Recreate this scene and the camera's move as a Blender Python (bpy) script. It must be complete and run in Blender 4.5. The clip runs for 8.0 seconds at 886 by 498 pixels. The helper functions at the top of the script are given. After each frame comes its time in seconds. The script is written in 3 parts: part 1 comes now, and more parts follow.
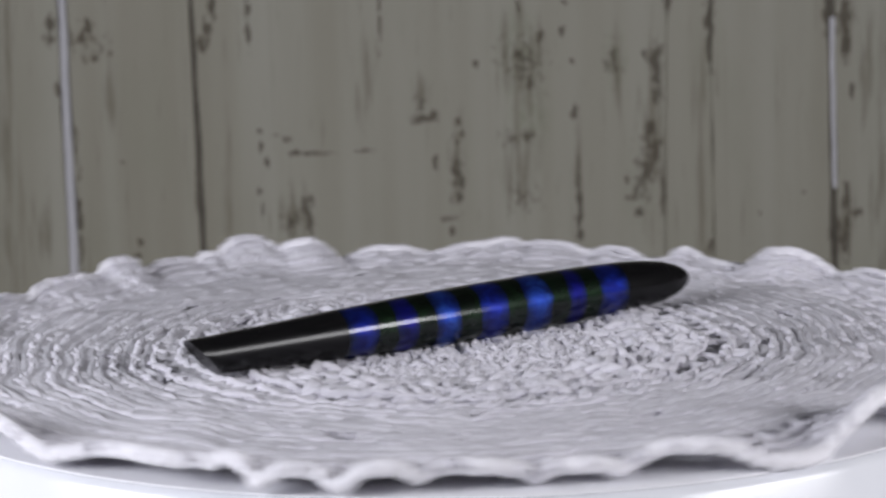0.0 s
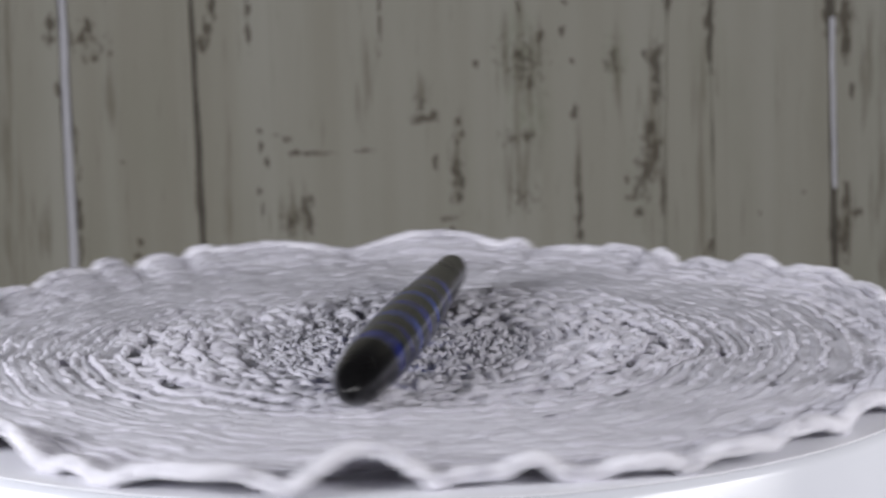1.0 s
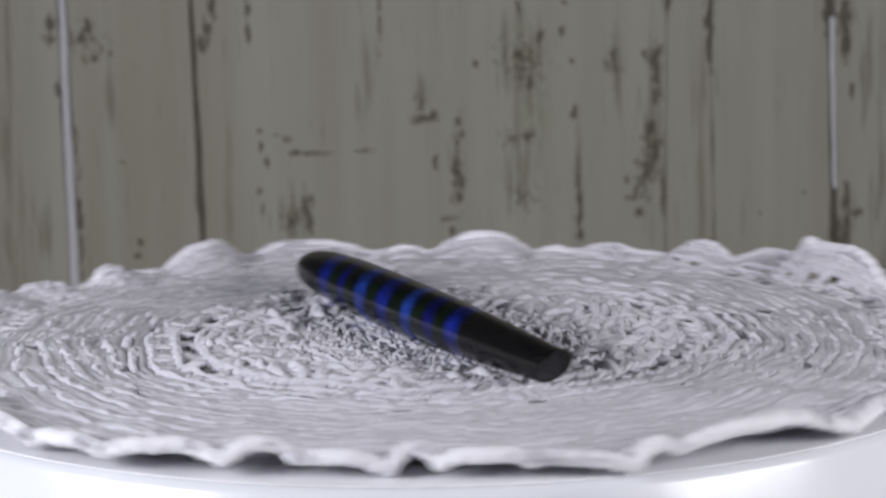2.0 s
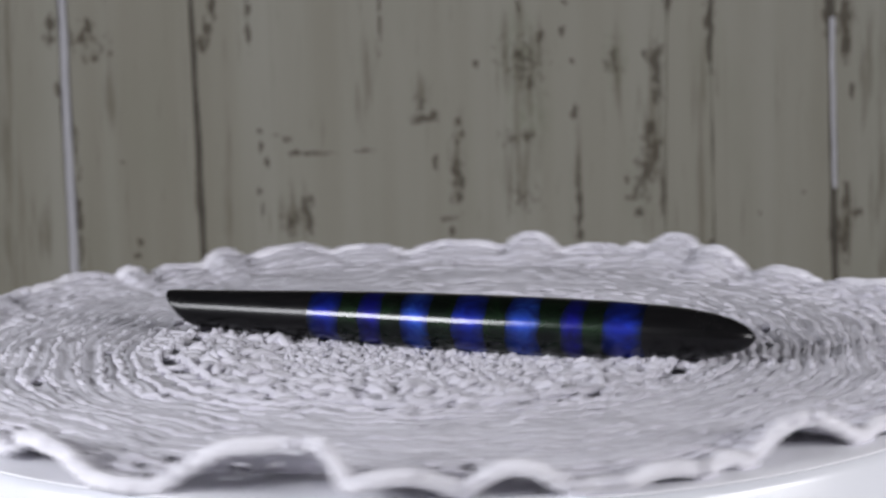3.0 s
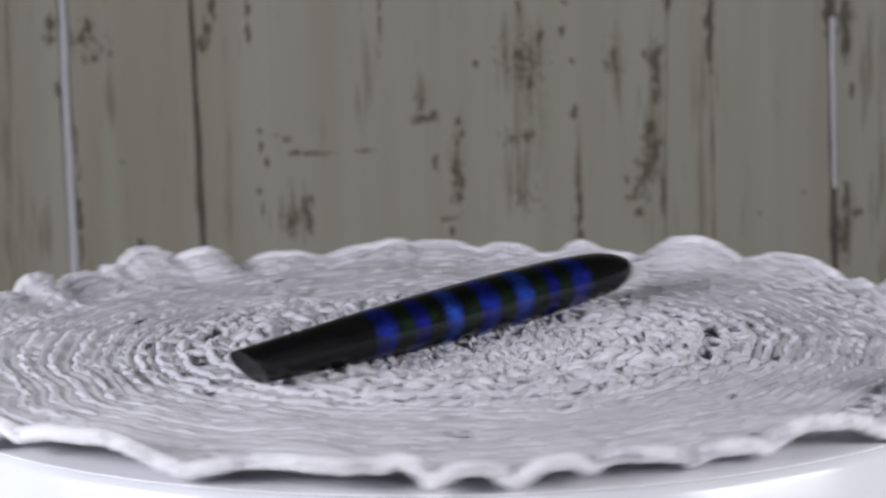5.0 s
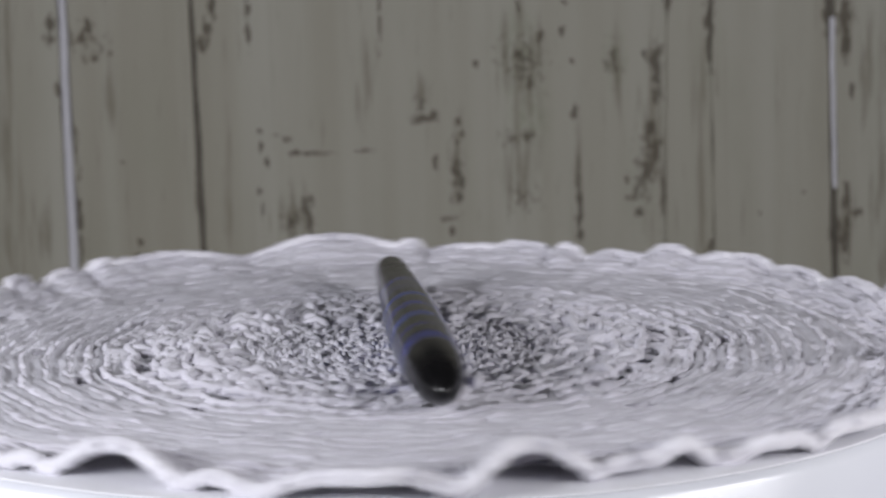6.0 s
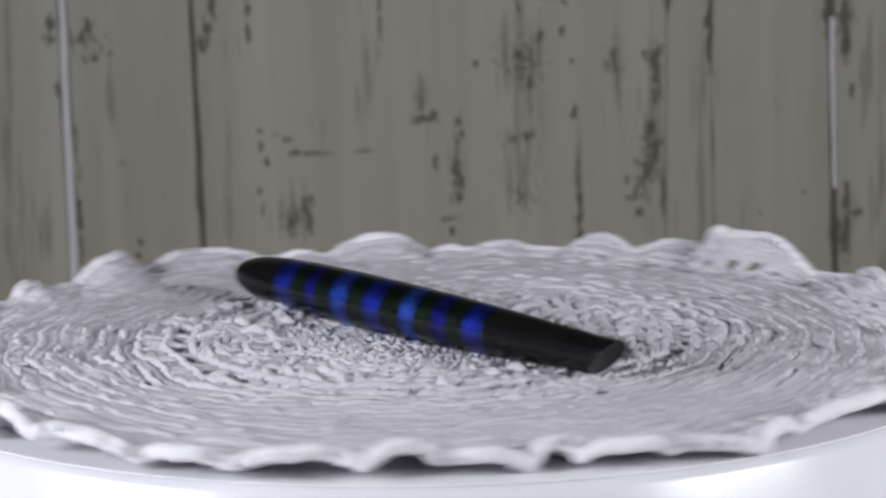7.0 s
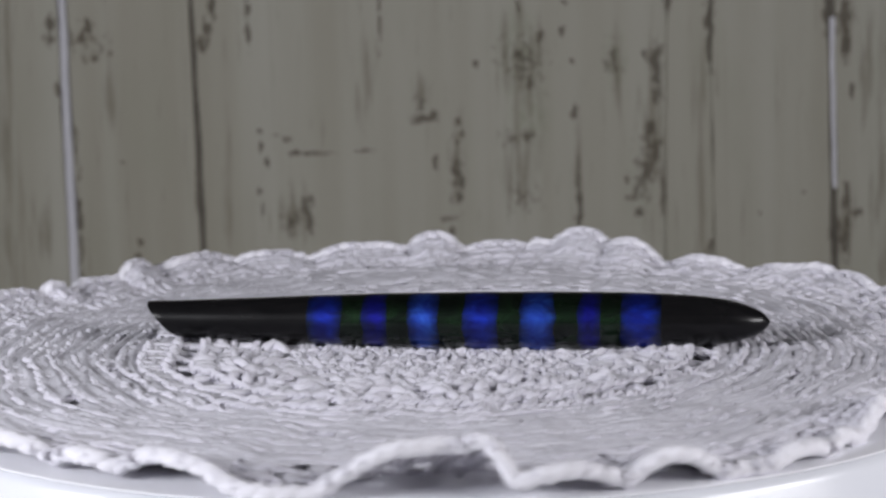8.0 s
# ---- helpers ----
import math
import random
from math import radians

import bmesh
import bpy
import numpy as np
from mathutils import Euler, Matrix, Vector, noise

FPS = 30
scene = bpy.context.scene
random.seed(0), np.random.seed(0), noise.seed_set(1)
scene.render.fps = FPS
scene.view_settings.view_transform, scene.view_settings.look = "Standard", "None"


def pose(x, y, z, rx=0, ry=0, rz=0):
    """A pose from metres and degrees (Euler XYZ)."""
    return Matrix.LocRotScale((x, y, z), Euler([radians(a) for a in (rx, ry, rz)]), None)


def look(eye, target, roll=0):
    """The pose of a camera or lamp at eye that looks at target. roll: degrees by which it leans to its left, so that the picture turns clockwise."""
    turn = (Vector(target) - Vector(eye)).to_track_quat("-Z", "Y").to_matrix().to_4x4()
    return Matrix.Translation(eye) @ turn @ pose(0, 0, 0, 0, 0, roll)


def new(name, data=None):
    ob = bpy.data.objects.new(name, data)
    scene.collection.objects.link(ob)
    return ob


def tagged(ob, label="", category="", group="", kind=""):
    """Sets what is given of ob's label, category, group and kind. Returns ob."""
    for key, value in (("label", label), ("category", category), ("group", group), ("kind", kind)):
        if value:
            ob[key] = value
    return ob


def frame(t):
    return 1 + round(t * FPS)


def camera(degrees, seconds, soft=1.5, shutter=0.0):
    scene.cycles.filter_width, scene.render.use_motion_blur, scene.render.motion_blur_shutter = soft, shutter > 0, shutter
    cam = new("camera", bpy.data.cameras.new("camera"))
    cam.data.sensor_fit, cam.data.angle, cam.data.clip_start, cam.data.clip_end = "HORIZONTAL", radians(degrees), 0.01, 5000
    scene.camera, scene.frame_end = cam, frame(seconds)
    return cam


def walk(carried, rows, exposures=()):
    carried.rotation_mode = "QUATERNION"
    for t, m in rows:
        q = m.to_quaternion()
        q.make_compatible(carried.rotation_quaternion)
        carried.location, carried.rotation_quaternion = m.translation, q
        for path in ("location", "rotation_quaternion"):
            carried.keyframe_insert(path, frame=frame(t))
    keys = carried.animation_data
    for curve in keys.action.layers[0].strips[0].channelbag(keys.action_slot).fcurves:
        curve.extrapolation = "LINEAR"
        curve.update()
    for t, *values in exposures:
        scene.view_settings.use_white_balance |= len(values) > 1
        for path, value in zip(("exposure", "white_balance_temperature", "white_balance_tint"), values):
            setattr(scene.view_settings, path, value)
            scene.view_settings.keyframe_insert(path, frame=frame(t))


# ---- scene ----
# ---------------------------------------------------------------- plan
# Turntable axis at x = 0, y = 0; the top of the drum at z = TOP.
TOP = 0.81
TABLE = 0.66
BACK = 0.70          # face of the plank backdrop

# ---------------------------------------------------------------- camera
cam = camera(19.71, 8.0, soft=2.6, shutter=0.3)
cam.data.dof.use_dof = True
cam.data.dof.focus_distance = 0.585
cam.data.dof.aperture_fstop = 40
EYE = (0.0051, -0.5832, TOP + 0.1236)
TILT = -0.1672
AIM = (EYE[0], EYE[1] + math.cos(TILT), EYE[2] + math.sin(TILT))
walk(cam, [(0.0, look(EYE, AIM, -1.09)), (8.0, look(EYE, AIM, -1.09))], exposures=[(0.0, 0.0), (8.0, 0.0)])

# ---------------------------------------------------------------- light
world = bpy.data.worlds.new("room_air")
scene.world = world
world.use_nodes = True
world.node_tree.nodes["Background"].inputs["Color"].default_value = (0.80, 0.86, 1.0, 1)
world.node_tree.nodes["Background"].inputs["Strength"].default_value = 0.035


def softbox(x, y, z, wide, high, watts, color):
    data = bpy.data.lights.new("studio_lamp", "AREA")
    data.shape, data.size, data.size_y, data.energy = "RECTANGLE", wide, high, watts
    data.color = color
    lamp = new("studio_lamp", data)
    lamp.matrix_world = look((x, y, z), (0, 0, TOP))
    return lamp


# a pair of lamps either side of the camera
softbox(-0.49, -0.335, TOP + 0.190, 0.30, 0.15, 3.82, (0.93, 0.94, 1.0))
softbox(0.49, -0.335, TOP + 0.190, 0.30, 0.15, 2.55, (0.95, 0.945, 0.98))


# ---------------------------------------------------------------- materials
class Nodes:
    """Short writing for node materials."""

    def __init__(self, name):
        self.mat = bpy.data.materials.new(name)
        self.mat.use_nodes = True
        self.tree = self.mat.node_tree
        self.bsdf = self.tree.nodes["Principled BSDF"]

    def add(self, kind, **props):
        node = self.tree.nodes.new(kind)
        for key, value in props.items():
            setattr(node, key, value)
        return node

    def link(self, a, b):
        self.tree.links.new(a, b)

    def put(self, socket, value):
        if isinstance(value, bpy.types.NodeSocket):
            self.link(value, socket)
        else:
            socket.default_value = value

    def math(self, op, a, b=0.0, clamp=False):
        node = self.add("ShaderNodeMath", operation=op, use_clamp=clamp)
        self.put(node.inputs[0], a)
        self.put(node.inputs[1], b)
        return node.outputs[0]

    def coords(self, scale=(1, 1, 1), kind="Object"):
        tex = self.add("ShaderNodeTexCoord")
        mapping = self.add("ShaderNodeMapping")
        self.link(tex.outputs[kind], mapping.inputs["Vector"])
        mapping.inputs["Scale"].default_value = scale
        return mapping.outputs["Vector"]

    def noise(self, vector, scale, detail=4.0, rough=0.55, distortion=0.0):
        node = self.add("ShaderNodeTexNoise")
        self.link(vector, node.inputs["Vector"])
        node.inputs["Scale"].default_value = scale
        node.inputs["Detail"].default_value = detail
        node.inputs["Roughness"].default_value = rough
        node.inputs["Distortion"].default_value = distortion
        return node.outputs["Fac"]

    def span(self, value, a, b, c=0.0, d=1.0):
        node = self.add("ShaderNodeMapRange")
        self.put(node.inputs["Value"], value)
        for i, v in enumerate((a, b, c, d)):
            node.inputs[1 + i].default_value = v
        return node.outputs["Result"]

    def mix(self, fac, a, b):
        node = self.add("ShaderNodeMix", data_type="RGBA")
        self.put(node.inputs[0], fac)
        for socket, value in ((node.inputs[6], a), (node.inputs[7], b)):
            self.put(socket, (*value, 1) if isinstance(value, tuple) else value)
        return node.outputs[2]

    def bump(self, height, strength, distance):
        node = self.add("ShaderNodeBump")
        self.link(height, node.inputs["Height"])
        node.inputs["Strength"].default_value = strength
        node.inputs["Distance"].default_value = distance
        self.link(node.outputs["Normal"], self.bsdf.inputs["Normal"])

    def let_through(self, share, color):
        """Part of the light goes through, as in thin cloth and yarn."""
        glow = self.add("ShaderNodeBsdfTranslucent")
        glow.inputs["Color"].default_value = (*color, 1)
        both = self.add("ShaderNodeMixShader")
        both.inputs[0].default_value = share
        self.link(self.bsdf.outputs[0], both.inputs[1])
        self.link(glow.outputs[0], both.inputs[2])
        self.link(both.outputs[0], self.tree.nodes["Material Output"].inputs["Surface"])

    def set(self, **values):
        for key, value in values.items():
            self.put(self.bsdf.inputs[key.replace("_", " ")], (*value, 1) if isinstance(value, tuple) else value)
        return self


def cotton_material(name, low, high, tip, share):
    n = Nodes(name)
    v = n.coords()
    fine = n.noise(v, 2600, 3)
    broad = n.noise(v, 75, 4)
    tone = n.mix(n.span(broad, 0.35, 0.65), low, high)
    n.set(Base_Color=n.mix(n.span(fine, 0.3, 0.7), tone, tip), Roughness=0.85)
    n.bsdf.inputs["Sheen Weight"].default_value = 0.25
    n.bump(fine, 0.35, 0.0003)
    n.let_through(share, (0.84, 0.83, 0.87))
    return n.mat


def thin_cotton_material():
    """Openwork seen as a thin sheet: part of the light goes through."""
    n = Nodes("thin_white_cotton")
    v = n.coords()
    fine = n.noise(v, 900, 3)
    n.set(Base_Color=n.mix(n.span(fine, 0.3, 0.7), (0.78, 0.765, 0.83), (0.88, 0.865, 0.93)), Roughness=0.9)
    n.bump(fine, 0.7, 0.0008)
    n.let_through(0.26, (0.88, 0.87, 0.91))
    return n.mat


def drum_material():
    n = Nodes("white_gloss_plastic")
    v = n.coords()
    n.set(Base_Color=n.mix(n.span(n.noise(v, 35, 4), 0.35, 0.7), (0.74, 0.75, 0.80), (0.70, 0.71, 0.765)),
          Roughness=n.span(n.noise(v, 120, 4), 0.3, 0.7, 0.18, 0.26))
    n.bump(n.noise(v, 700, 2), 0.05, 0.0002)
    return n.mat


def black_material():
    n = Nodes("black_ebonite")
    v = n.coords((40, 300, 300))
    n.set(Base_Color=n.mix(n.span(n.noise(v, 3, 4), 0.3, 0.7), (0.004, 0.004, 0.0045), (0.008, 0.0075, 0.008)),
          Roughness=n.span(n.noise(n.coords(), 120, 2), 0.3, 0.7, 0.22, 0.28))
    n.bsdf.inputs["Specular IOR Level"].default_value = 0.27
    return n.mat


def acrylic_material(name, dark, light, metal=0.9, rough=0.56, hazy=True):
    """Pearly acrylic whose sheen runs round the rod, under a clear polish."""
    n = Nodes(name)
    v = n.coords((1, 1.6, 1.6))
    cloud = n.noise(v, 170, 4, 0.55, 0.8)
    tone = n.mix(n.span(cloud, 0.35, 0.66), dark, light)
    if hazy:
        # the colour thins out towards both ends of a band
        along = n.add("ShaderNodeSeparateXYZ")
        n.link(n.add("ShaderNodeTexCoord").outputs["Generated"], along.inputs[0])
        end = n.math("MINIMUM", along.outputs[0], n.math("SUBTRACT", 1.0, along.outputs[0]))
        wisp = n.math("MULTIPLY", n.math("SUBTRACT", n.noise(v, 420, 3), 0.5), 0.35)
        tone = n.mix(n.span(n.math("ADD", end, wisp), 0.0, 0.36), (0.004, 0.009, 0.03), tone)
    n.set(Base_Color=tone, Metallic=metal, Roughness=rough, Anisotropic=0.45, Anisotropic_Rotation=0.25)
    around = n.add("ShaderNodeTangent", direction_type="RADIAL", axis="X")
    n.link(around.outputs["Tangent"], n.bsdf.inputs["Tangent"])
    n.bsdf.inputs["Coat Weight"].default_value = 0.82
    n.bsdf.inputs["Coat Roughness"].default_value = 0.14
    return n.mat


# chipped places of the paint, down to the wood, in mm: x, z, half width, half height
CHIPS_WEST = [
    (-189.2, 835.7, 2.56, 2.84), (-190.7, 828.3, 1.99, 2.27), (-172, 832.5, 2.27, 3.13), (-175.1, 827.5, 1.99, 1.42), (-162, 819.8, 1.42, 1.42),
    (-169.2, 817.7, 1.14, 1.14), (-187.3, 802, 1.42, 2.84), (-186.3, 792, 0.85, 4.55), (-180, 773.2, 0.71, 7.11), (-179.3, 735.5, 0.85, 14.21),
    (-156.5, 764.6, 0.85, 0.85), (-148.7, 723.2, 1.42, 1.14), (-151.2, 716.8, 1.14, 1.14), (-108.6, 841.8, 1.42, 6.25), (-111.6, 830.5, 1.42, 5.69),
    (-114.7, 822.1, 1.42, 3.98), (-91, 841.5, 1.14, 4.55), (-90.9, 828.7, 0.85, 5.12), (-118.5, 803.6, 0.85, 8.53), (-118.9, 751.7, 1.14, 11.37),
]
CHIPS_MIDDLE = [
    (-86.7, 779.2, 1.06, 1.35), (-86.1, 771.9, 0.88, 2.16), (-84, 763.5, 1.06, 2.16), (-87.7, 748.2, 1.06, 1.35), (-86.2, 738.6, 0.71, 2.7),
    (-72.8, 774.9, 1.71, 1.14), (-77.9, 777, 1.42, 0.85), (-69.6, 767.6, 1.71, 1.14), (-61, 767.4, 7.96, 0.71), (-62.2, 734.7, 1.28, 7.39),
    (-65.2, 740.5, 0.85, 3.98), (-72.9, 732, 0.71, 5.12), (-2.5, 784.2, 5.4, 1.42), (-6.8, 782.5, 2.56, 0.85), (1.8, 786.1, 2.27, 1.42),
    (-33.5, 768.3, 3.7, 0.63), (-24.8, 833.1, 0.57, 11.37), (2.5, 760.1, 1.14, 2.84),
]
CHIPS_SPECKS = [
    (14.3, 782.4, 0.85, 3.41), (15.9, 776.6, 1.14, 1.71), (11.6, 775.8, 0.85, 1.71), (12.8, 758.5, 1.42, 3.98), (15.2, 751.5, 1.14, 2.84),
    (14.8, 743.1, 1.42, 1.42), (8.6, 732.4, 2.56, 1.14), (9.9, 726, 1.14, 2.27), (73, 786.4, 1.28, 2.84), (72.1, 811.9, 0.85, 1.14),
    (66.3, 826.6, 1.14, 2.84), (56, 824.5, 1.42, 3.41), (45.2, 839.2, 0.85, 3.98), (68.5, 841.6, 1.14, 1.42), (23.1, 810.9, 1.14, 1.71),
    (74.4, 756.7, 0.85, 5.69), (74.9, 742.2, 1.14, 3.98), (75, 732, 1.28, 5.69), (75.2, 723.3, 1.14, 2.84), (44.3, 816.2, 1.71, 1.42),
    (50.6, 800.4, 1.14, 2.27), (49.7, 774.5, 2.27, 1.42),
]
CHIPS_EAST = [
    (114, 810.6, 2.27, 6.25), (115.1, 796.3, 1.71, 5.69), (111, 777.7, 1.99, 3.98), (113.2, 766.1, 2.27, 6.25), (110.9, 756, 2.84, 3.98),
    (99.4, 751.6, 1.14, 1.99), (101.6, 741.4, 1.71, 1.42), (105.6, 733.8, 1.42, 1.42), (104.5, 746, 1.42, 1.99), (108.9, 813.5, 1.14, 2.27),
    (117.1, 747.2, 0.71, 11.37), (120.4, 839.5, 1.14, 3.41), (141.4, 832.8, 1.99, 7.11), (141.9, 818.6, 1.42, 8.53), (167.7, 732.6, 0.85, 1.14),
    (189, 742.6, 0.71, 0.71), (141.2, 714.7, 1.14, 3.41), (209, 833, 3.13, 6.25), (209.7, 818.7, 1.99, 7.11), (213.3, 793.2, 1.14, 2.56),
    (214.9, 731.7, 3.7, 1.42), (210.9, 739.6, 1.42, 7.11), (205.8, 722.2, 2.27, 8.53), (210.4, 722.1, 1.42, 9.95), (199.9, 834.6, 1.14, 7.11),
]
# fading, stains and painted-in dimming of the outer edges; places strewn with small chips
FADED_AND_DIMMED = [
    (-161.7, 792.9, 4.55, 17.06), (-198.9, 727.1, 4.55, 17.06), (-71.9, 736.3, 10.8, 13.65), (-4.5, 798.5, 5.12, 8.53), (-31, 801.9, 5.69, 22.74),
    # x 236 (a browner plank) and x -214.6 also paint in light falloff
    (112.4, 770.4, 5.69, 48.33), (47, 806.1, 13.65, 25.59), (44.9, 757.3, 11.37, 22.74), (94, 808.1, 3.41, 17.06), (236, 760, 14, 260),
    (220.8, 811.4, 5.69, 34.11), (-214.6, 762.3, 5.69, 142.14), (-104.2, 760.1, 2.27, 45.48), (13.3, 757.9, 3.98, 25.59), (136.7, 755.5, 3.41, 85.28),
    (73.5, 750.9, 2.84, 34.11), (211.5, 725, 5.69, 17.06), (210.2, 825.8, 4.55, 17.06),
]
SPECKLED = [
    (47.1, 811.9, 17.06, 19.9), (42.2, 773.2, 14.21, 6.25), (47.6, 742.7, 10.8, 11.37), (92.6, 811, 7.39, 14.21), (12.7, 755, 5.12, 31.27),
    (108.6, 756.1, 8.53, 25.59), (-70.5, 734.8, 9.67, 11.37), (-173.2, 826, 13.65, 11.94), (-4.6, 792.8, 6.82, 11.94),
]


def plank_material(x0, x1):
    """Worn paint with the marks of the plank between x0 and x1, in mm."""
    n = Nodes("weathered_greige_paint")
    v = n.coords()
    streak = n.noise(n.coords((1, 1, 0.035)), 190, 5, 0.6)
    band = n.noise(n.coords((1, 1, 0.02)), 38, 2, 0.5)
    flake = n.noise(n.coords((1, 1, 0.42)), 360, 5, 0.66)
    blot = n.noise(n.coords((1, 1, 0.35)), 34, 3, 0.5)
    paint = n.mix(n.span(band, 0.36, 0.64), (0.336, 0.317, 0.255), (0.409, 0.396, 0.338))
    paint = n.mix(n.span(streak, 0.54, 0.75, 0, 0.24), paint, (0.244, 0.214, 0.164))
    paint = n.mix(n.span(blot, 0.52, 0.75, 0, 0.35), paint, (0.292, 0.290, 0.219))
    here = [n.coords()]

    def places(rows, reach):
        total = 0.0
        for x, z, wide, high in rows:
            if not x0 - 2 * wide < x < x1 + 2 * wide:
                continue
            scaled = n.add("ShaderNodeVectorMath", operation="MULTIPLY_ADD")
            n.link(here[0], scaled.inputs[0])
            scaled.inputs[1].default_value = (1000 / wide, 0, 1000 / high)
            scaled.inputs[2].default_value = (-x / wide, 0, -z / high)
            size = n.add("ShaderNodeVectorMath", operation="LENGTH")
            n.link(scaled.outputs["Vector"], size.inputs[0])
            near = n.span(size.outputs["Value"], 0.0, reach, 1.0, 0.0)
            total = n.math("MAXIMUM", total, near)
            # one mark is worked out after the other, which keeps the shader small
            onward = n.add("ShaderNodeVectorMath", operation="MULTIPLY_ADD")
            n.link(total, onward.inputs[0])
            onward.inputs[1].default_value = (1e-9, 1e-9, 1e-9)
            n.link(here[0], onward.inputs[2])
            here[0] = onward.outputs["Vector"]
        return total

    worn = places(CHIPS_WEST + CHIPS_MIDDLE + CHIPS_SPECKS + CHIPS_EAST, 2.9)
    faded_dimmed, strewn = places(FADED_AND_DIMMED, 1.6), places(SPECKLED, 1.5)
    smear = n.noise(n.coords((1, 1, 0.07)), 300, 5, 0.62)
    smear = n.span(smear, 0.25, 0.75, 0.10, 0.90)
    stain_and_dim = n.span(n.math("ADD", smear, n.math("MULTIPLY", faded_dimmed, 0.40)), 0.66, 0.98, 0, 0.80)
    moss = n.math("MULTIPLY", places([(45.5, 815, 9, 20), (50, 785, 10, 13), (94, 812, 5, 12)], 1.5), n.span(flake, 0.42, 0.60))
    paint = n.mix(n.math("MULTIPLY", moss, 0.6), paint, (0.195, 0.229, 0.132))
    paint = n.mix(stain_and_dim, paint, (0.189, 0.171, 0.123))
    # ragged chips: the middle of each is bare, its rim is broken up by the flaking
    speck = n.noise(n.coords((1, 1, 0.7)), 330, 4, 0.62)
    ragged = n.math("ADD", n.math("MULTIPLY", worn, 1.0), n.math("MULTIPLY", n.math("SUBTRACT", flake, 0.5), 2.7))
    strewn = n.math("ADD", n.math("MULTIPLY", strewn, 0.50), n.math("MULTIPLY", n.math("SUBTRACT", speck, 0.5), 1.6))
    bare = n.math("MAXIMUM", n.span(ragged, 0.52, 0.66), n.span(strewn, 0.36, 0.46, 0, 0.75))
    grain = n.noise(n.coords((1, 1, 0.04)), 420, 4, 0.6)
    wood = n.mix(n.span(grain, 0.3, 0.7), (0.046, 0.036, 0.026), (0.123, 0.096, 0.070))
    n.set(Base_Color=n.mix(n.math("MULTIPLY", bare, 0.76), paint, wood), Roughness=n.span(bare, 0, 1, 0.55, 0.85))
    n.bump(n.math("SUBTRACT", n.math("MULTIPLY", streak, 0.4), bare), 0.35, 0.0006)
    return n.mat


def plain_material(name, a, b, scale, rough):
    n = Nodes(name)
    v = n.coords()
    n.set(Base_Color=n.mix(n.span(n.noise(v, scale, 4), 0.3, 0.7), a, b), Roughness=rough)
    n.bump(n.noise(v, scale * 12, 3), 0.15, 0.001)
    return n.mat


COTTON = cotton_material("white_cotton_yarn", (0.60, 0.583, 0.645), (0.75, 0.73, 0.80), (0.80, 0.782, 0.85), 0.14)
# the yarn's cotton made paler: the light the edging catches, put into its colour
LIT_CORD = cotton_material("white_cotton_cord", (0.72, 0.70, 0.76), (0.82, 0.80, 0.86), (0.88, 0.865, 0.92), 0.05)
THIN = thin_cotton_material()
DRUM = drum_material()
PLATE = plain_material("pale_grey_plastic", (0.86, 0.86, 0.90), (0.90, 0.90, 0.94), 40, 0.5)
BLACK = black_material()
BLUE = acrylic_material("blue_acrylic", (0.005, 0.009, 0.14), (0.009, 0.027, 0.32))
BRIGHT = acrylic_material("bright_blue_acrylic", (0.008, 0.022, 0.22), (0.026, 0.088, 0.44))
DEEP = acrylic_material("deep_blue_acrylic", (0.003, 0.004, 0.07), (0.007, 0.008, 0.20))
GREEN = acrylic_material("dark_green_acrylic", (0.002, 0.005, 0.003), (0.006, 0.019, 0.007), hazy=False)
GAP_WHITE = plain_material("white_filler", (0.614, 0.605, 0.651), (0.688, 0.679, 0.725), 90, 0.7)
TIMBER = plain_material("bare_brown_timber", (0.087, 0.077, 0.063), (0.156, 0.140, 0.114), 60, 0.85)
WALL = plain_material("room_wall_paint", (0.38, 0.375, 0.37), (0.44, 0.435, 0.43), 3, 0.9)
WOOD = plain_material("table_paint", (0.62, 0.62, 0.62), (0.70, 0.70, 0.70), 8, 0.5)


# ---------------------------------------------------------------- mesh helpers
def link_mesh(name, verts, faces, material, parent=None, label="", smooth=True):
    me = bpy.data.meshes.new(name)
    me.from_pydata(verts, [], faces)
    me.validate()
    me.materials.append(material)
    if smooth:
        me.polygons.foreach_set("use_smooth", [True] * len(me.polygons))
    ob = new(name, me)
    if parent is not None:
        ob.parent = parent
    if label:
        tagged(ob, label)
    return ob


def part(name, bm, material, parent=None, label="", smooth=False):
    bmesh.ops.recalc_face_normals(bm, faces=bm.faces)
    me = bpy.data.meshes.new(name)
    bm.to_mesh(me)
    bm.free()
    me.materials.append(material)
    if smooth:
        me.polygons.foreach_set("use_smooth", [True] * len(me.polygons))
    ob = new(name, me)
    if parent is not None:
        ob.parent = parent
    if label:
        tagged(ob, label)
    return ob


def box(name, lo, hi, material, parent=None, bevel=0.0, label=""):
    bm = bmesh.new()
    bmesh.ops.create_cube(bm, size=1)
    for v in bm.verts:
        v.co = [l + (c + 0.5) * (h - l) for c, l, h in zip(v.co, lo, hi)]
    if bevel:
        bmesh.ops.bevel(bm, geom=bm.edges[:], offset=bevel, segments=2, affect="EDGES")
    return part(name, bm, material, parent, label)


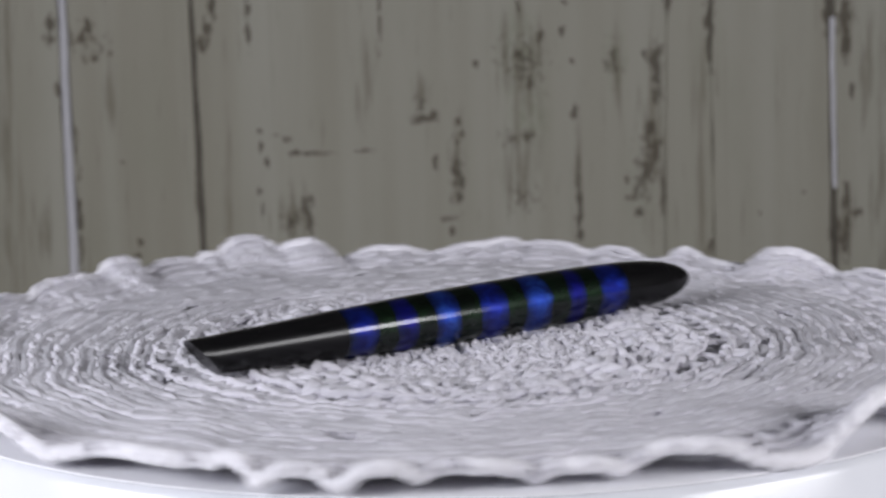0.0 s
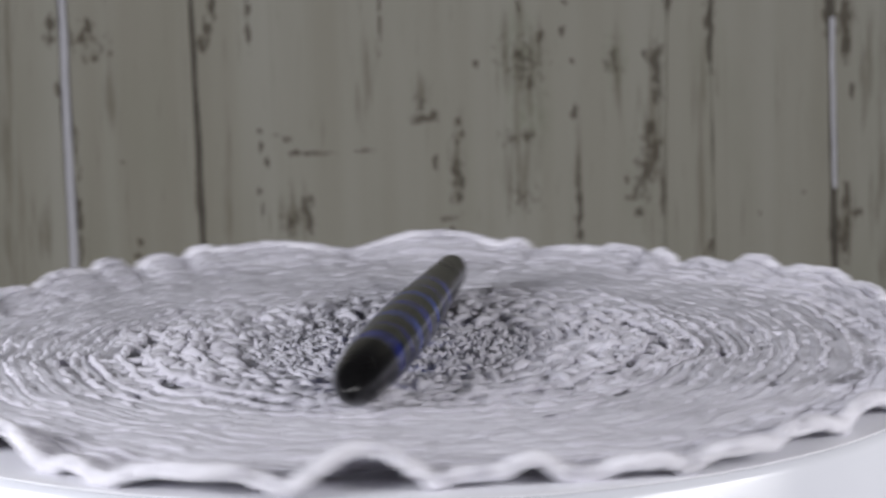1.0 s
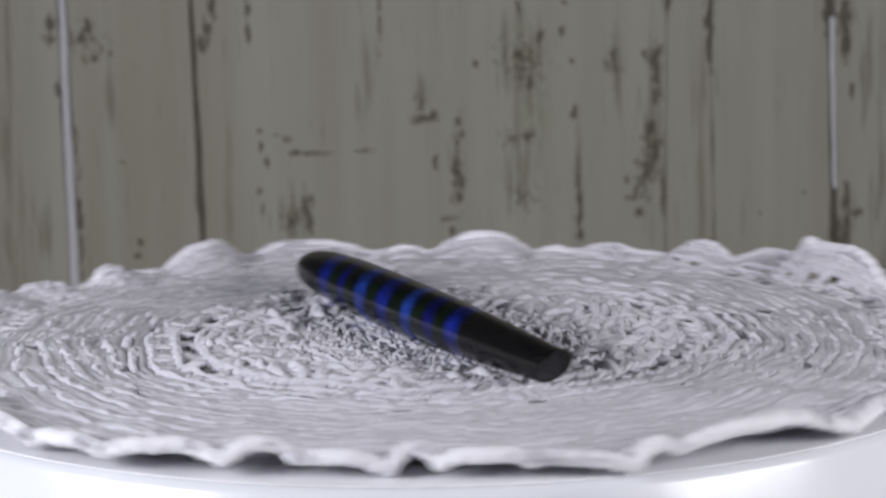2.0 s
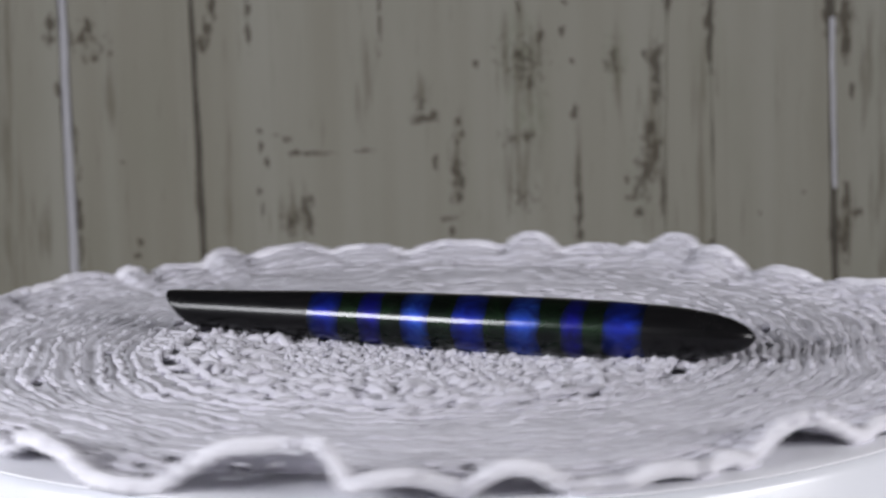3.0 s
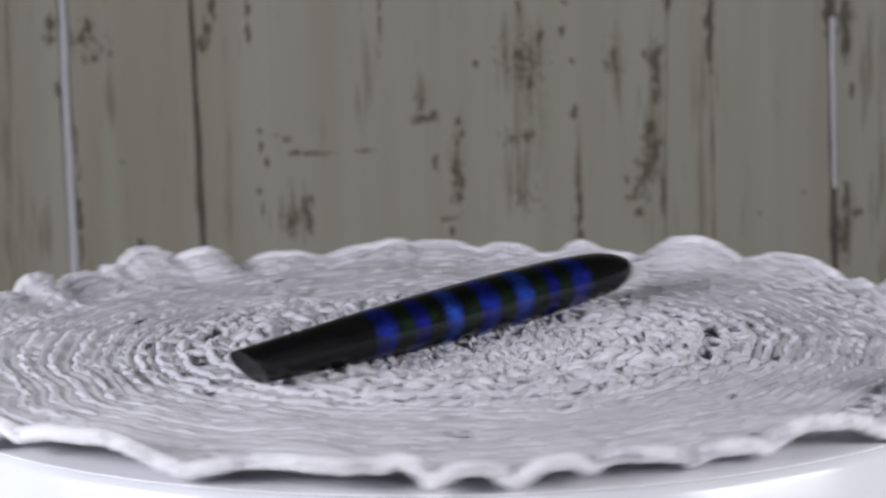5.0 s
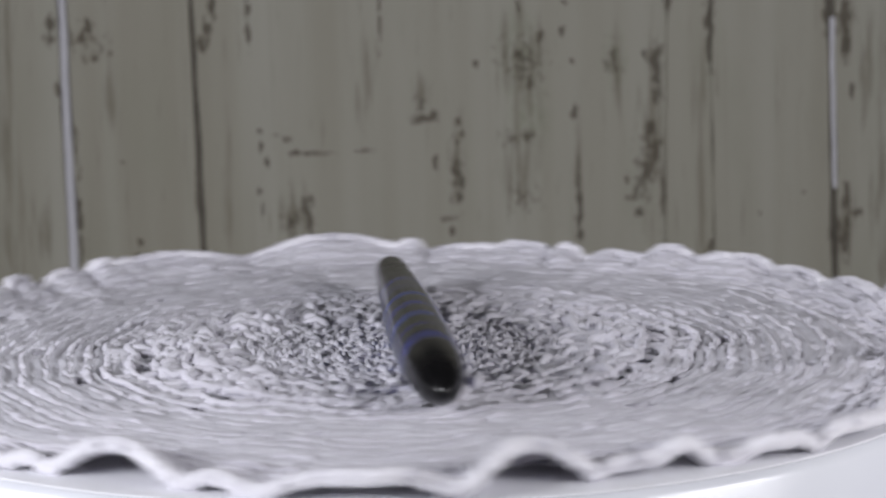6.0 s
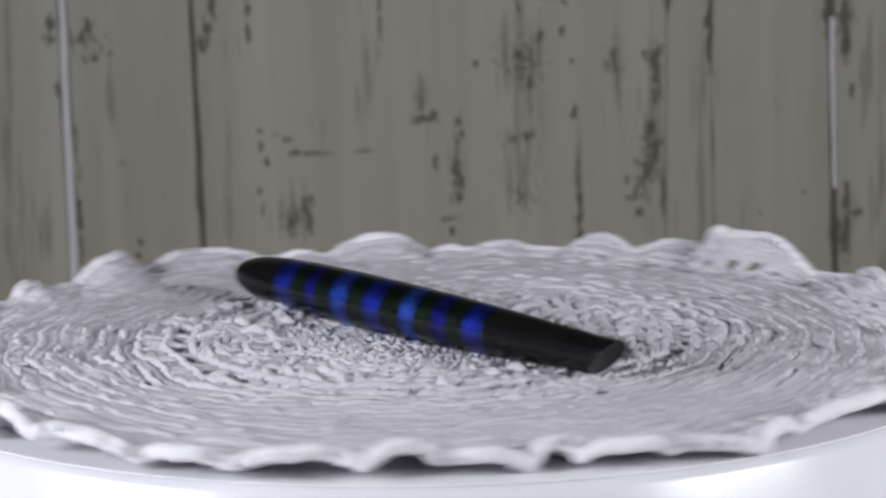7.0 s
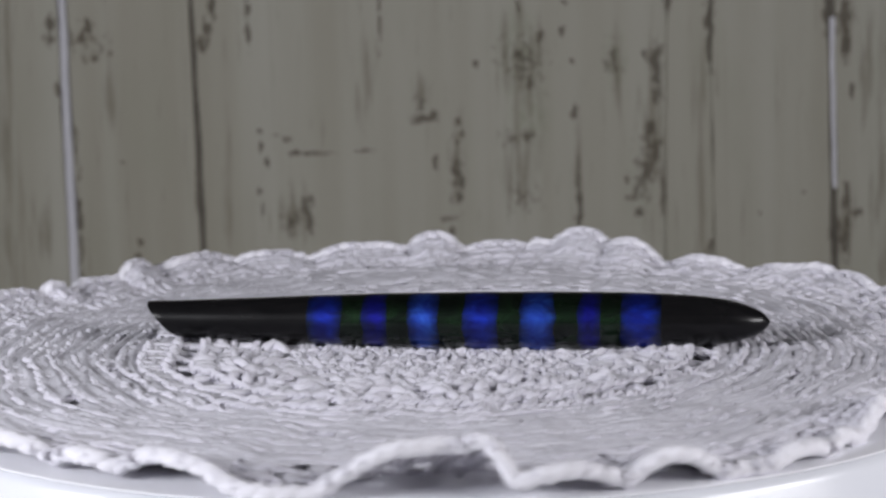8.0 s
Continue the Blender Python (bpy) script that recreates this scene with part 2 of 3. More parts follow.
def lathe(name, profile, material, parent, label="", steps=64, centre=(0, 0, 0), close=True):
    """A body of revolution round z; profile: (radius, height) from top to bottom."""
    verts, faces = [], []
    for r, z in profile:
        for i in range(steps):
            a = 2 * math.pi * i / steps
            verts.append((centre[0] + r * math.cos(a), centre[1] + r * math.sin(a), centre[2] + z))
    for k in range(len(profile) - 1):
        for i in range(steps):
            j = (i + 1) % steps
            faces.append((k * steps + i, (k + 1) * steps + i, (k + 1) * steps + j, k * steps + j))
    if close:
        faces.append(tuple(range(steps)))
        faces.append(tuple(reversed(range((len(profile) - 1) * steps, len(profile) * steps))))
    return link_mesh(name, verts, faces, material, parent, label)


class Yarn:
    """Collects many short yarn tubes for one mesh."""

    def __init__(self):
        self.verts, self.faces = [], []

    def tube(self, points, radius, sides=5, closed=False):
        pts = np.asarray(points, float)
        n = len(pts)
        if closed:
            tang = np.roll(pts, -1, 0) - np.roll(pts, 1, 0)
        else:
            tang = np.gradient(pts, axis=0)
        tang /= np.linalg.norm(tang, axis=1)[:, None] + 1e-12
        up = np.where(np.abs(tang[:, 2:3]) > 0.9, [[1.0, 0.0, 0.0]], [[0.0, 0.0, 1.0]])
        side = np.cross(tang, up)
        side /= np.linalg.norm(side, axis=1)[:, None] + 1e-12
        top = np.cross(side, tang)
        rad = np.full(n, radius) if np.isscalar(radius) else np.asarray(radius)
        start = len(self.verts)
        for k in range(sides):
            a = 2 * math.pi * k / sides
            ring = pts + (side * math.cos(a) + top * math.sin(a)) * rad[:, None]
            if k == 0:
                rings = [ring]
            else:
                rings.append(ring)
        block = np.stack(rings, 1).reshape(-1, 3)
        self.verts.extend(map(tuple, block))
        last = n if closed else n - 1
        for i in range(last):
            i2 = (i + 1) % n
            for k in range(sides):
                k2 = (k + 1) % sides
                self.faces.append((start + i * sides + k, start + i * sides + k2, start + i2 * sides + k2, start + i2 * sides + k))
        if not closed:
            self.faces.append(tuple(start + k for k in range(sides))[::-1])
            self.faces.append(tuple(start + (n - 1) * sides + k for k in range(sides)))

    def made(self, name, material, parent, label=""):
        return link_mesh(name, self.verts, self.faces, material, parent, label)


# ---------------------------------------------------------------- room and table
box("floor", (-2, -2, -0.05), (2, 2, 0), WALL)
box("ceiling", (-2, -2, 2.5), (2, 2, 2.55), WALL)
box("wall_north", (-2, 2, 0), (2, 2.1, 2.5), WALL)
box("wall_south", (-2, -2.1, 0), (2, -2, 2.5), WALL)
box("wall_east", (2, -2, 0), (2.1, 2, 2.5), WALL)
box("wall_west", (-2.1, -2, 0), (-2, 2, 2.5), WALL)
for ob in scene.objects:
    if ob.name.split("_")[0] in ("floor", "ceiling", "wall"):
        tagged(ob, "plain pale grey painted room surface in dim light", "wall", kind="structure")
table = box("table", (-0.6, -0.45, TABLE - 0.04), (0.6, 0.9, TABLE), WOOD, bevel=0.004)
tagged(table, "plain white table under the turntable", "table")
for x in (-0.55, 0.55):
    for y in (-0.40, 0.85):
        box("leg", (x - 0.025, y - 0.025, 0), (x + 0.025, y + 0.025, TABLE - 0.038), WOOD, table)


# ---------------------------------------------------------------- plank backdrop
def plank(edges_left, edges_right, parent, lift, rng):
    """One upright plank between two edge lines, each (x at z 0.66, x at z 1.10)."""
    z0, z1, n = TABLE, 1.10, 60
    verts, faces = [], []
    deep = 0.016
    for i in range(n + 1):
        f = i / n
        z = z0 + (z1 - z0) * f
        l = edges_left[0] + (edges_left[1] - edges_left[0]) * f + 0.0006 * noise.noise((rng * 7.1, z * 45, 0))
        r = edges_right[0] + (edges_right[1] - edges_right[0]) * f + 0.0006 * noise.noise((rng * 3.3, z * 45, 5))
        y = BACK + lift + 0.0006 * noise.noise((rng, z * 9, 2))
        e = 0.0005
        verts += [(l, y + deep, z), (l, y + e, z), (l + e, y, z), (r - e, y, z), (r, y + e, z), (r, y + deep, z)]
    for i in range(n):
        for k in range(6):
            k2 = (k + 1) % 6
            faces.append((i * 6 + k, i * 6 + k2, i * 6 + 6 + k2, i * 6 + 6 + k))
    faces.append((0, 1, 2, 3, 4, 5)[::-1])
    faces.append(tuple(n * 6 + k for k in range(6)))
    paint = plank_material(1000 * min(edges_left), 1000 * max(edges_right))
    return link_mesh("plank", verts, faces, paint, parent, smooth=False)


def build_backdrop():
    base = new("backdrop")
    tagged(base, "upright weathered planks in worn greige paint behind the turntable", "backdrop", kind="structure")

    def line(xa, za, xb, zb):
        slope = (xb - xa) / (zb - za)
        return (xa + slope * (TABLE - za), xa + slope * (1.10 - za))

    def shift(l, d):
        return (l[0] + d, l[1] + d)

    gap_a = line(-0.1830, 0.7122, -0.1838, 0.8475)
    seam_b = line(-0.1168, 0.7203, -0.1193, 0.8463)
    seam_d = line(0.1188, 0.7181, 0.1198, 0.8418)
    seam_e = line(0.1436, 0.7176, 0.1414, 0.8414)
    gap_f = line(0.2054, 0.7047, 0.2022, 0.8402)
    plank((-0.34, -0.34), shift(gap_a, -0.0028), base, 0.0, 1)
    plank(shift(gap_a, 0.0021), (seam_b[0] - 0.0022, seam_b[1] + 0.0004), base, 0.001, 2)
    plank((seam_b[0] + 0.0017, seam_b[1] + 0.0006), shift(seam_d, -0.0001), base, 0.0, 3)
    plank(shift(seam_d, 0.0001), shift(seam_e, -0.0002), base, 0.0, 5)
    plank(shift(seam_e, 0.0002), shift(gap_f, -0.0018), base, 0.0005, 6)
    plank(shift(gap_f, 0.0018), (0.36, 0.36), base, 0.0, 7)
    box("backing_board", (-0.34, BACK + 0.017, TABLE), (0.36, BACK + 0.023, 1.10), WALL, base)
    # bare wooden tongues in the closed joints
    for l, w, depth in ((seam_b, 0.005, 0.0014), (seam_d, 0.002, 0.0010), (seam_e, 0.002, 0.0010), (gap_f, 0.004, 0.0012)):
        verts = [(l[k] + dx * w, BACK + y, z) for k, z in ((0, TABLE), (1, 1.09)) for dx, y in ((-1, depth), (1, depth), (1, 0.0165), (-1, 0.0165))]
        link_mesh("tongue", verts, [(0, 1, 5, 4), (1, 2, 6, 5), (2, 3, 7, 6), (3, 0, 4, 7), (3, 2, 1, 0), (4, 5, 6, 7)], TIMBER, base, smooth=False)
    # added white strips in the two open joints, for the lit wall behind
    for l, za, zb, w0, w1 in ((shift(gap_a, -0.0005), TABLE, 1.10, 0.0028, 0.0014), (shift(gap_f, 0.0007), 0.7445, 0.8315, 0.0015, 0.0019)):
        yarn = Yarn()
        pts, rad = [], []
        for i in range(61):
            z = za + (zb - za) * i / 60
            f = (z - TABLE) / (1.10 - TABLE)
            pts.append((l[0] + (l[1] - l[0]) * f + 0.0004 * noise.noise((z * 60, 3, za)), BACK + 0.0022, z))
            rad.append((w0 + (w1 - w0) * i / 60) * (1 + 0.12 * noise.noise((z * 90, 8, za))))
        yarn.tube(pts, rad, 10)
        yarn.made("filler_strip", GAP_WHITE, base, "ragged white strip standing in for the lit wall behind the open joint")
    return base


build_backdrop()

# ---------------------------------------------------------------- turntable
OFF = (0.0048, -0.0058)


def build_turntable():
    base = new("turntable")
    base.location = (0, 0, TOP)
    tagged(base, "round white glossy plastic turntable drum on the table", "turntable")
    c = (OFF[0], OFF[1], 0)
    lathe("plate", [(0.02, 0.0006), (0.1272, 0.0006), (0.1272, 0.0006), (0.1274, 0.0003)], PLATE, base,
          "pale grey satin plate", steps=160, centre=c)
    lathe("platform", [(0.02, 0.0002), (0.1275, 0.0002), (0.1275, 0.0002), (0.1282, -0.0020), (0.1355, -0.0250),
                       (0.1365, -0.0300), (0.1355, -0.0340), (0.120, -0.036)], DRUM, base, steps=160, centre=c)
    lathe("pedestal", [(0.100, -0.0362), (0.100, -0.144), (0.106, TABLE - TOP)], DRUM, base, steps=96, centre=c)
    return base


turntable = build_turntable()

# ---------------------------------------------------------------- doily
# lifts of the ruffled border: bearing in degrees, height in mm, half width in degrees
RUFFLES_WEST = [
    (-175.4, 7.7, 14), (-154.5, 6.3, 14), (-149.4, 6.1, 7.2), (-145.5, 6.8, 3.5), (-139.9, 5.5, 5.2), (-132.7, 6.3, 4.5), (-125.3, 5.8, 8.1),
    (-115.6, 4.5, 6), (-105.6, 6.5, 8.9), (-82.8, 10.6, 10.4), (-78.1, 10.8, 3.7), (-71.3, 5.4, 7.7), (-61.1, 6.2, 5.7), (-47.9, 3.8, 5.4),
    (-40.7, 3, 2.9), (-31.3, 7.1, 7.8), (-20.7, 3.2, 3.6), (-7.2, 5.3, 11.1), (6.9, 8.5, 7.3), (19.1, 3.4, 10.9),
]
RUFFLES_EAST = [
    (21.7, 5.4, 3.8), (31.8, 4, 5.5), (41, 4.7, 7.5), (47.3, 5.6, 5.4), (49, 4.7, 10.5), (62, 4.7, 8.2), (73.4, 8, 5.6),
    (80.2, 8.9, 6.7), (85.5, 6.1, 2.9), (90.8, 5.5, 8.2), (99, 8.4, 5.3), (107.9, 6, 10.9), (120.4, 5.1, 9.2), (130.5, 6.2, 10.7),
    (139.5, 7.2, 4.9), (145.8, 4.7, 8.2), (153.2, 6.4, 3.2), (159.6, 5.8, 7.3), (166.2, 4.5, 8.8), (174.3, 5.8, 3.2),
]
# how far the border was pulled out, in mm from its middle, every nine degrees
REACH = [125.6, 119.8, 119.9, 121.2, 126.1, 126.8, 122.3, 121.8, 121.8, 128, 126.8, 124.6, 124.5, 125.8, 128, 125.2, 122.3, 121.9, 126.2, 127.4,
         128, 127.9, 126.3, 128, 128, 128, 124.2, 122, 122.2, 127.3, 126, 123.3, 127.1, 124.1, 125.6, 123.4, 118.8, 119.5, 122.8, 126.2]
RIM = 0.1205
# long slits in the lace: bearing in degrees, radius in mm, half length in degrees
SLITS = [(-160, 76, 2.2), (-122, 71, 2.6), (-98, 84, 1.8), (-71, 76, 2.4), (-40, 71, 2.0), (-17, 84, 2.6), (8, 75, 2.2), (34, 80, 2.8), (52, 71, 2.4),
         (68, 93, 1.8), (88, 75, 3.0), (106, 84, 2.0), (131, 72, 2.8), (150, 80, 2.2), (172, 71, 2.0), (-141, 89, 1.8)]


def smooth_step(a, b, x):
    f = min(max((x - a) / (b - a), 0.0), 1.0)
    return f * f * (3 - 2 * f)


def ruffle(a):
    total = -0.0003 + 0.0004 * noise.noise((7 * math.cos(a), 7 * math.sin(a), 3.1))
    for bearing, high, half in RUFFLES_EAST + RUFFLES_WEST:
        d = (math.degrees(a) - bearing + 180) % 360 - 180
        if abs(d) < half * 1.2:
            # steep flanks and rounded tops
            f = min(1.0, (1 - abs(d) / (half * 1.2)) * 1.12)
            total = max(total, (high * f * f * (3 - 2 * f) - 2.1) / 1000)
    return total


def reach(a):
    """How far the border lies from the middle at a bearing."""
    f = math.degrees(a) % 360 / 9
    k = int(f)
    return (REACH[k % 40] + (REACH[(k + 1) % 40] - REACH[k % 40]) * smooth_step(0, 1, f - k)) / 1000


def lie(r, a):
    """Height of the doily's middle layer over the drum."""
    z = 0.0014 + 0.0006 * smooth_step(0.036, 0.048, r) - 0.0004 * smooth_step(0.056, 0.068, r)
    x, y = r * math.cos(a), r * math.sin(a)
    z += 0.0012 * noise.noise((x * 70, y * 70, 1.7)) * smooth_step(0.03, 0.06, r) * (1 - smooth_step(0.108, 0.118, r))
    z += 0.0004 * noise.noise((x * 230, y * 230, 4.7))
    z += (ruffle(a) + 0.0003 * abs(math.sin(a * 19 + 0.6 * math.sin(a * 5)))) * smooth_step(0.104, 0.1205, r) ** 1.3
    return max(z, 0.0013)


def at(r, a, z=0.0):
    """A place on the doily from radius and bearing, z above its lie."""
    r += 0.0030 * noise.noise((3.4 * math.cos(a), 3.4 * math.sin(a), r * 34)) * smooth_step(0.01, 0.04, r) * (1 - smooth_step(0.100, 0.118, r))
    z += lie(r, a)
    r += (reach(a) - RIM) * smooth_step(0.075, 0.118, r)
    return (OFF[0] + r * math.cos(a), OFF[1] + r * math.sin(a), z)


def in_hole(r, a):
    """Whether a place lies in a hole of the lace: the ring round the petals, long slits, and the fold where the border was stretched."""
    bearing = (math.degrees(a) + 180) % 360 - 180
    mm = r * 1000
    if 56 < mm < 64:
        k = math.floor(bearing / 7.5)
        off = bearing / 7.5 - k - 0.5 - 0.15 * math.sin(k * 2.3)
        return (off / (0.29 + 0.06 * math.sin(k * 1.7))) ** 2 + ((mm - 60 - 0.6 * math.sin(k * 3.1)) / 2.5) ** 2 < 1
    for middle, row, half in SLITS:
        if abs(mm - row) < 1.6 and abs((bearing - middle + 180) % 360 - 180) < half:
            return ((bearing - middle + 180) % 360 - 180) ** 2 / half ** 2 + ((mm - row) / 1.5) ** 2 < 1
    if -103 < bearing < -58:
        for row, middle, half in ((1, 105.4, 1.9), (0, 110.9, 1.6)):
            off = (bearing / 3.4 + 0.5 * row) % 1 - 0.5
            if (off / 0.22) ** 2 + ((mm - middle) / half) ** 2 < 1:
                return True
    return False


def round_of_posts(parent, rng, r0, r1, pitch, thick, crest):
    """One crocheted round: slack posts between two crests and a twisted chain along the outer one."""
    yarn = Yarn()
    count = max(6, int(2 * math.pi * r1 / pitch))
    step = 2 * math.pi / count
    lean = rng.uniform(-0.5, 0.7)
    crest *= rng.uniform(0.75, 1.25)
    for i in range(count):
        a = step * (i + rng.uniform(-0.2, 0.2))
        if in_hole((r0 + r1) / 2, a):
            continue
        for leg in (-1, 1):
            pts, rad = [], []
            sag = crest * rng.uniform(0.0, 0.8)
            for k in range(6):
                f = k / 5
                r = r0 + (r1 - r0) * f
                b = a + step * (lean * f + leg * 0.26 * math.cos(f * math.pi * 0.9))
                pts.append(at(r, b, crest * (0.6 + 0.4 * f) - sag * math.sin(f * math.pi) ** 0.8 + 0.0002 * leg))
                rad.append(thick * (0.85 + 0.3 * math.sin(f * math.pi)) * rng.uniform(0.85, 1.15))
            yarn.tube(pts, rad)
    for strand in (0, 1):
        n = count * 5
        pts, rad = [], []
        for i in range(n):
            a = 2 * math.pi * i / n
            w = 2 * math.pi * i / 5 + strand * math.pi
            slack = 0.0011 * noise.noise((a * r1 * 350, r1 * 900, strand * 0.3))
            lift = 0.0009 * noise.noise((a * r1 * 260, r1 * 700, 9))
            pts.append(at(r1 + thick * 0.75 * math.cos(w) + slack, a, crest + lift + thick * 0.7 * math.sin(w)))
            rad.append(thick * (0.52 + 0.36 * abs(math.sin(math.pi * (i + 2 * strand) / 5)) + 0.25 * noise.noise((a * r1 * 600, r1 * 500, strand))))
        yarn.tube(pts, rad, 5, closed=True)
    return yarn.made("crochet_round", COTTON, parent)


def loop(yarn, rng, r, a, size, high):
    """One small raised loop of yarn."""
    turn, s = rng.uniform(0, math.pi), size * rng.uniform(0.6, 1.3)
    pts, h = [], high * rng.uniform(0.4, 1.3)
    for k in range(5):
        f = k / 4
        d = (f - 0.5) * 2 * s
        pts.append(at(r + d * math.cos(turn), a + d * math.sin(turn) / max(r, 0.004), h * math.sin(f * math.pi)))
    yarn.tube(pts, size * 0.36 * rng.uniform(0.8, 1.2))


def loops(name, parent, rng, r0, r1, count, size, high):
    """Raised loops between two radii, each a part of its own."""
    for i in range(count):
        yarn = Yarn()
        loop(yarn, rng, math.sqrt(rng.uniform(r0 * r0, r1 * r1)), rng.uniform(0, 2 * math.pi), size, high)
        yarn.made(name, COTTON, parent)


def build_doily():
    rng = random.Random(4)
    base = new("doily")
    base.location = (0, 0, TOP)
    tagged(base, "white crocheted cotton doily with a ruffled scalloped border on the turntable", "doily")
    # radius to radius, stitch and yarn in mm, height of the crest in mm
    inner = [(3, 8, 2.2, 0.55, 0.5), (8, 12.5, 2.2, 0.55, 0.6), (12.5, 17, 2.2, 0.55, 0.5), (17, 22, 2.2, 0.6, 0.7),
            (22, 27, 2.3, 0.6, 0.6), (27, 32, 2.3, 0.6, 0.8), (32, 38, 2.6, 0.65, 1.0), (38, 44.5, 3.2, 0.8, 1.3),
            (44.5, 50.5, 3.2, 0.8, 1.4), (50.5, 56.5, 3.0, 0.8, 1.4), (56.5, 63, 4.0, 0.9, 1.2)]
    outer = [(63, 69, 2.6, 0.66, 1.15),
            (69, 73.5, 2.4, 0.68, 1.0), (73.5, 78, 2.4, 0.68, 0.9), (78, 82.5, 2.4, 0.68, 1.0), (82.5, 87, 2.4, 0.68, 0.9), (87, 91.5, 2.4, 0.68, 0.9),
            (91.5, 97, 2.6, 0.70, 0.9), (97, 102.5, 2.6, 0.70, 0.8), (102.5, 109, 2.8, 0.62, 0.9), (109, 113, 2.8, 0.62, 0.8), (113, 117.2, 2.8, 0.62, 0.7)]
    for r0, r1, pitch, thick, crest in inner + outer:
        round_of_posts(base, rng, r0 / 1000, r1 / 1000, pitch / 1000, thick / 1000, crest / 1000)
    loops("petal_loop", base, rng, 0.037, 0.055, 250, 0.0032, 0.0019)
    loops("centre_loop", base, rng, 0.029, 0.037, 290, 0.0018, 0.0013)
    pile = Yarn()
    for i in range(950):
        loop(pile, rng, math.sqrt(rng.uniform(0.002 ** 2, 0.030 ** 2)), rng.uniform(0, 2 * math.pi), 0.0017, 0.0013)
    tagged(pile.made("centre_fuzz", COTTON, base), kind="stuff")
    # a ring of round bobbles, and a looser one inside it
    bm = bmesh.new()
    bmesh.ops.create_icosphere(bm, subdivisions=2, radius=1.0)
    for v in bm.verts:
        v.co *= 1 + 0.16 * noise.noise(v.co * 1.7)
    bobble_mesh = bpy.data.meshes.new("bobble")
    bm.to_mesh(bobble_mesh)
    bm.free()
    bobble_mesh.materials.append(COTTON)
    bobble_mesh.polygons.foreach_set("use_smooth", [True] * len(bobble_mesh.polygons))
    for count, radius, size in ((52, 0.0535, 0.0017), (40, 0.0440, 0.0014)):
        for i in range(count):
            if rng.random() < 0.12:
                continue
            a = 2 * math.pi * (i + rng.uniform(-0.2, 0.2)) / count
            ob = new("bobble", bobble_mesh)
            ob.parent = base
            grow = size * rng.uniform(0.8, 1.2)
            ob.matrix_local = Matrix.LocRotScale(at(radius + rng.uniform(-0.0008, 0.0008), a, 0.0009),
                                                 Euler((0, 0, a + rng.uniform(-0.4, 0.4))), (grow * 1.35, grow, grow * 0.75))
    # dense ground of the outer rounds, ribbed from round to round, with a hole here and there
    verts, faces = [], []
    rings, steps, start = 108, 720, 0.042
    for k in range(rings + 1):
        r = start + (RIM - 0.001 - start) * k / rings
        rib = 0.00029 * math.cos(2 * math.pi * r / 0.00245)
        low = 0.0009 * (1 - smooth_step(0.058, 0.070, r)) + 0.0007 * smooth_step(0.098, 0.11, r)
        for i in range(steps):
            a = 2 * math.pi * i / steps
            verts.append(at(r, a, 0.0015 - low + rib + 0.00042 * noise.noise((a * r * 130, r * 480, 2.2)) + 0.0002 * noise.noise((a * r * 700, r * 700, 5.1))))
    for k in range(rings):
        mm = 1000 * (start + (RIM - 0.001 - start) * (k + 0.5) / rings)
        for i in range(steps):
            j = (i + 1) % steps
            if not in_hole(mm / 1000, 2 * math.pi * (i + 0.5) / steps):
                faces.append((k * steps + i, (k + 1) * steps + i, (k + 1) * steps + j, k * steps + j))
    link_mesh("ruffle_ground", verts, faces, THIN, base)
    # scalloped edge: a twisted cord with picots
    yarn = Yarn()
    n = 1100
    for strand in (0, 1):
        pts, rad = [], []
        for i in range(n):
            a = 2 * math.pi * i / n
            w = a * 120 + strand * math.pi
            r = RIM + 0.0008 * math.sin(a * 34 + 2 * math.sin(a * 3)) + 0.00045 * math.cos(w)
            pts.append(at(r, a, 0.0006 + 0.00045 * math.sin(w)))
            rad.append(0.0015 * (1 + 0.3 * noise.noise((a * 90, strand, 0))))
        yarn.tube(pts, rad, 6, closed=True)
    yarn.made("scalloped_edge", LIT_CORD, base, "thick white twisted edging")
    for i in range(230):
        a = 2 * math.pi * (i + rng.uniform(-0.25, 0.25)) / 230
        far = rng.uniform(0.0022, 0.0044)
        yarn = Yarn()
        yarn.tube([at(RIM - 0.002 + far * k / 5, a + 0.009 * math.sin(k * 1.2), 0.0009 + 0.0011 * math.sin(math.pi * k / 5)) for k in range(6)], 0.00065)
        yarn.made("picot", COTTON, base)
    return base


doily = build_doily()


# ---------------------------------------------------------------- pen
def pen_radius(s):
    """Radius in mm along the pen, s in mm from the turntable's axis."""
    knots_s = (-66, -58.5, -42, -26, -7, 14, 30, 46.8, 56.5, 61, 65, 69.4, 71.8, 73.7, 75.5, 77, 78.3, 79.2, 79.8, 80.2, 80.4)
    knots_r = (4.15, 4.3, 4.95, 5.65, 6.35, 6.75, 6.80, 6.60, 6.25, 6.02, 5.72, 5.22, 4.78, 4.30, 3.72, 3.12, 2.42, 1.75, 1.15, 0.6, 0.08)
    return float(np.interp(s, knots_s, knots_r))


def pen_place(s, a, r):
    """A place on the pen's skin in metres, in the turntable's space."""
    axis = 0.0089 + (s - 14) * (0.000011 if s > 14 else 0.000002) - 0.0003 * smooth_step(55, 80, s)
    return (s / 1000, -0.0025 + r / 1000 * math.cos(a), axis + r / 1000 * math.sin(a))


def edge_wave(s, a):
    """How far the joint at s strays along the pen, in mm."""
    return 0.0 if s in (-26.0, 56.0) else 0.95 * noise.noise((1.6 * math.cos(a), 1.6 * math.sin(a), s * 3.7))


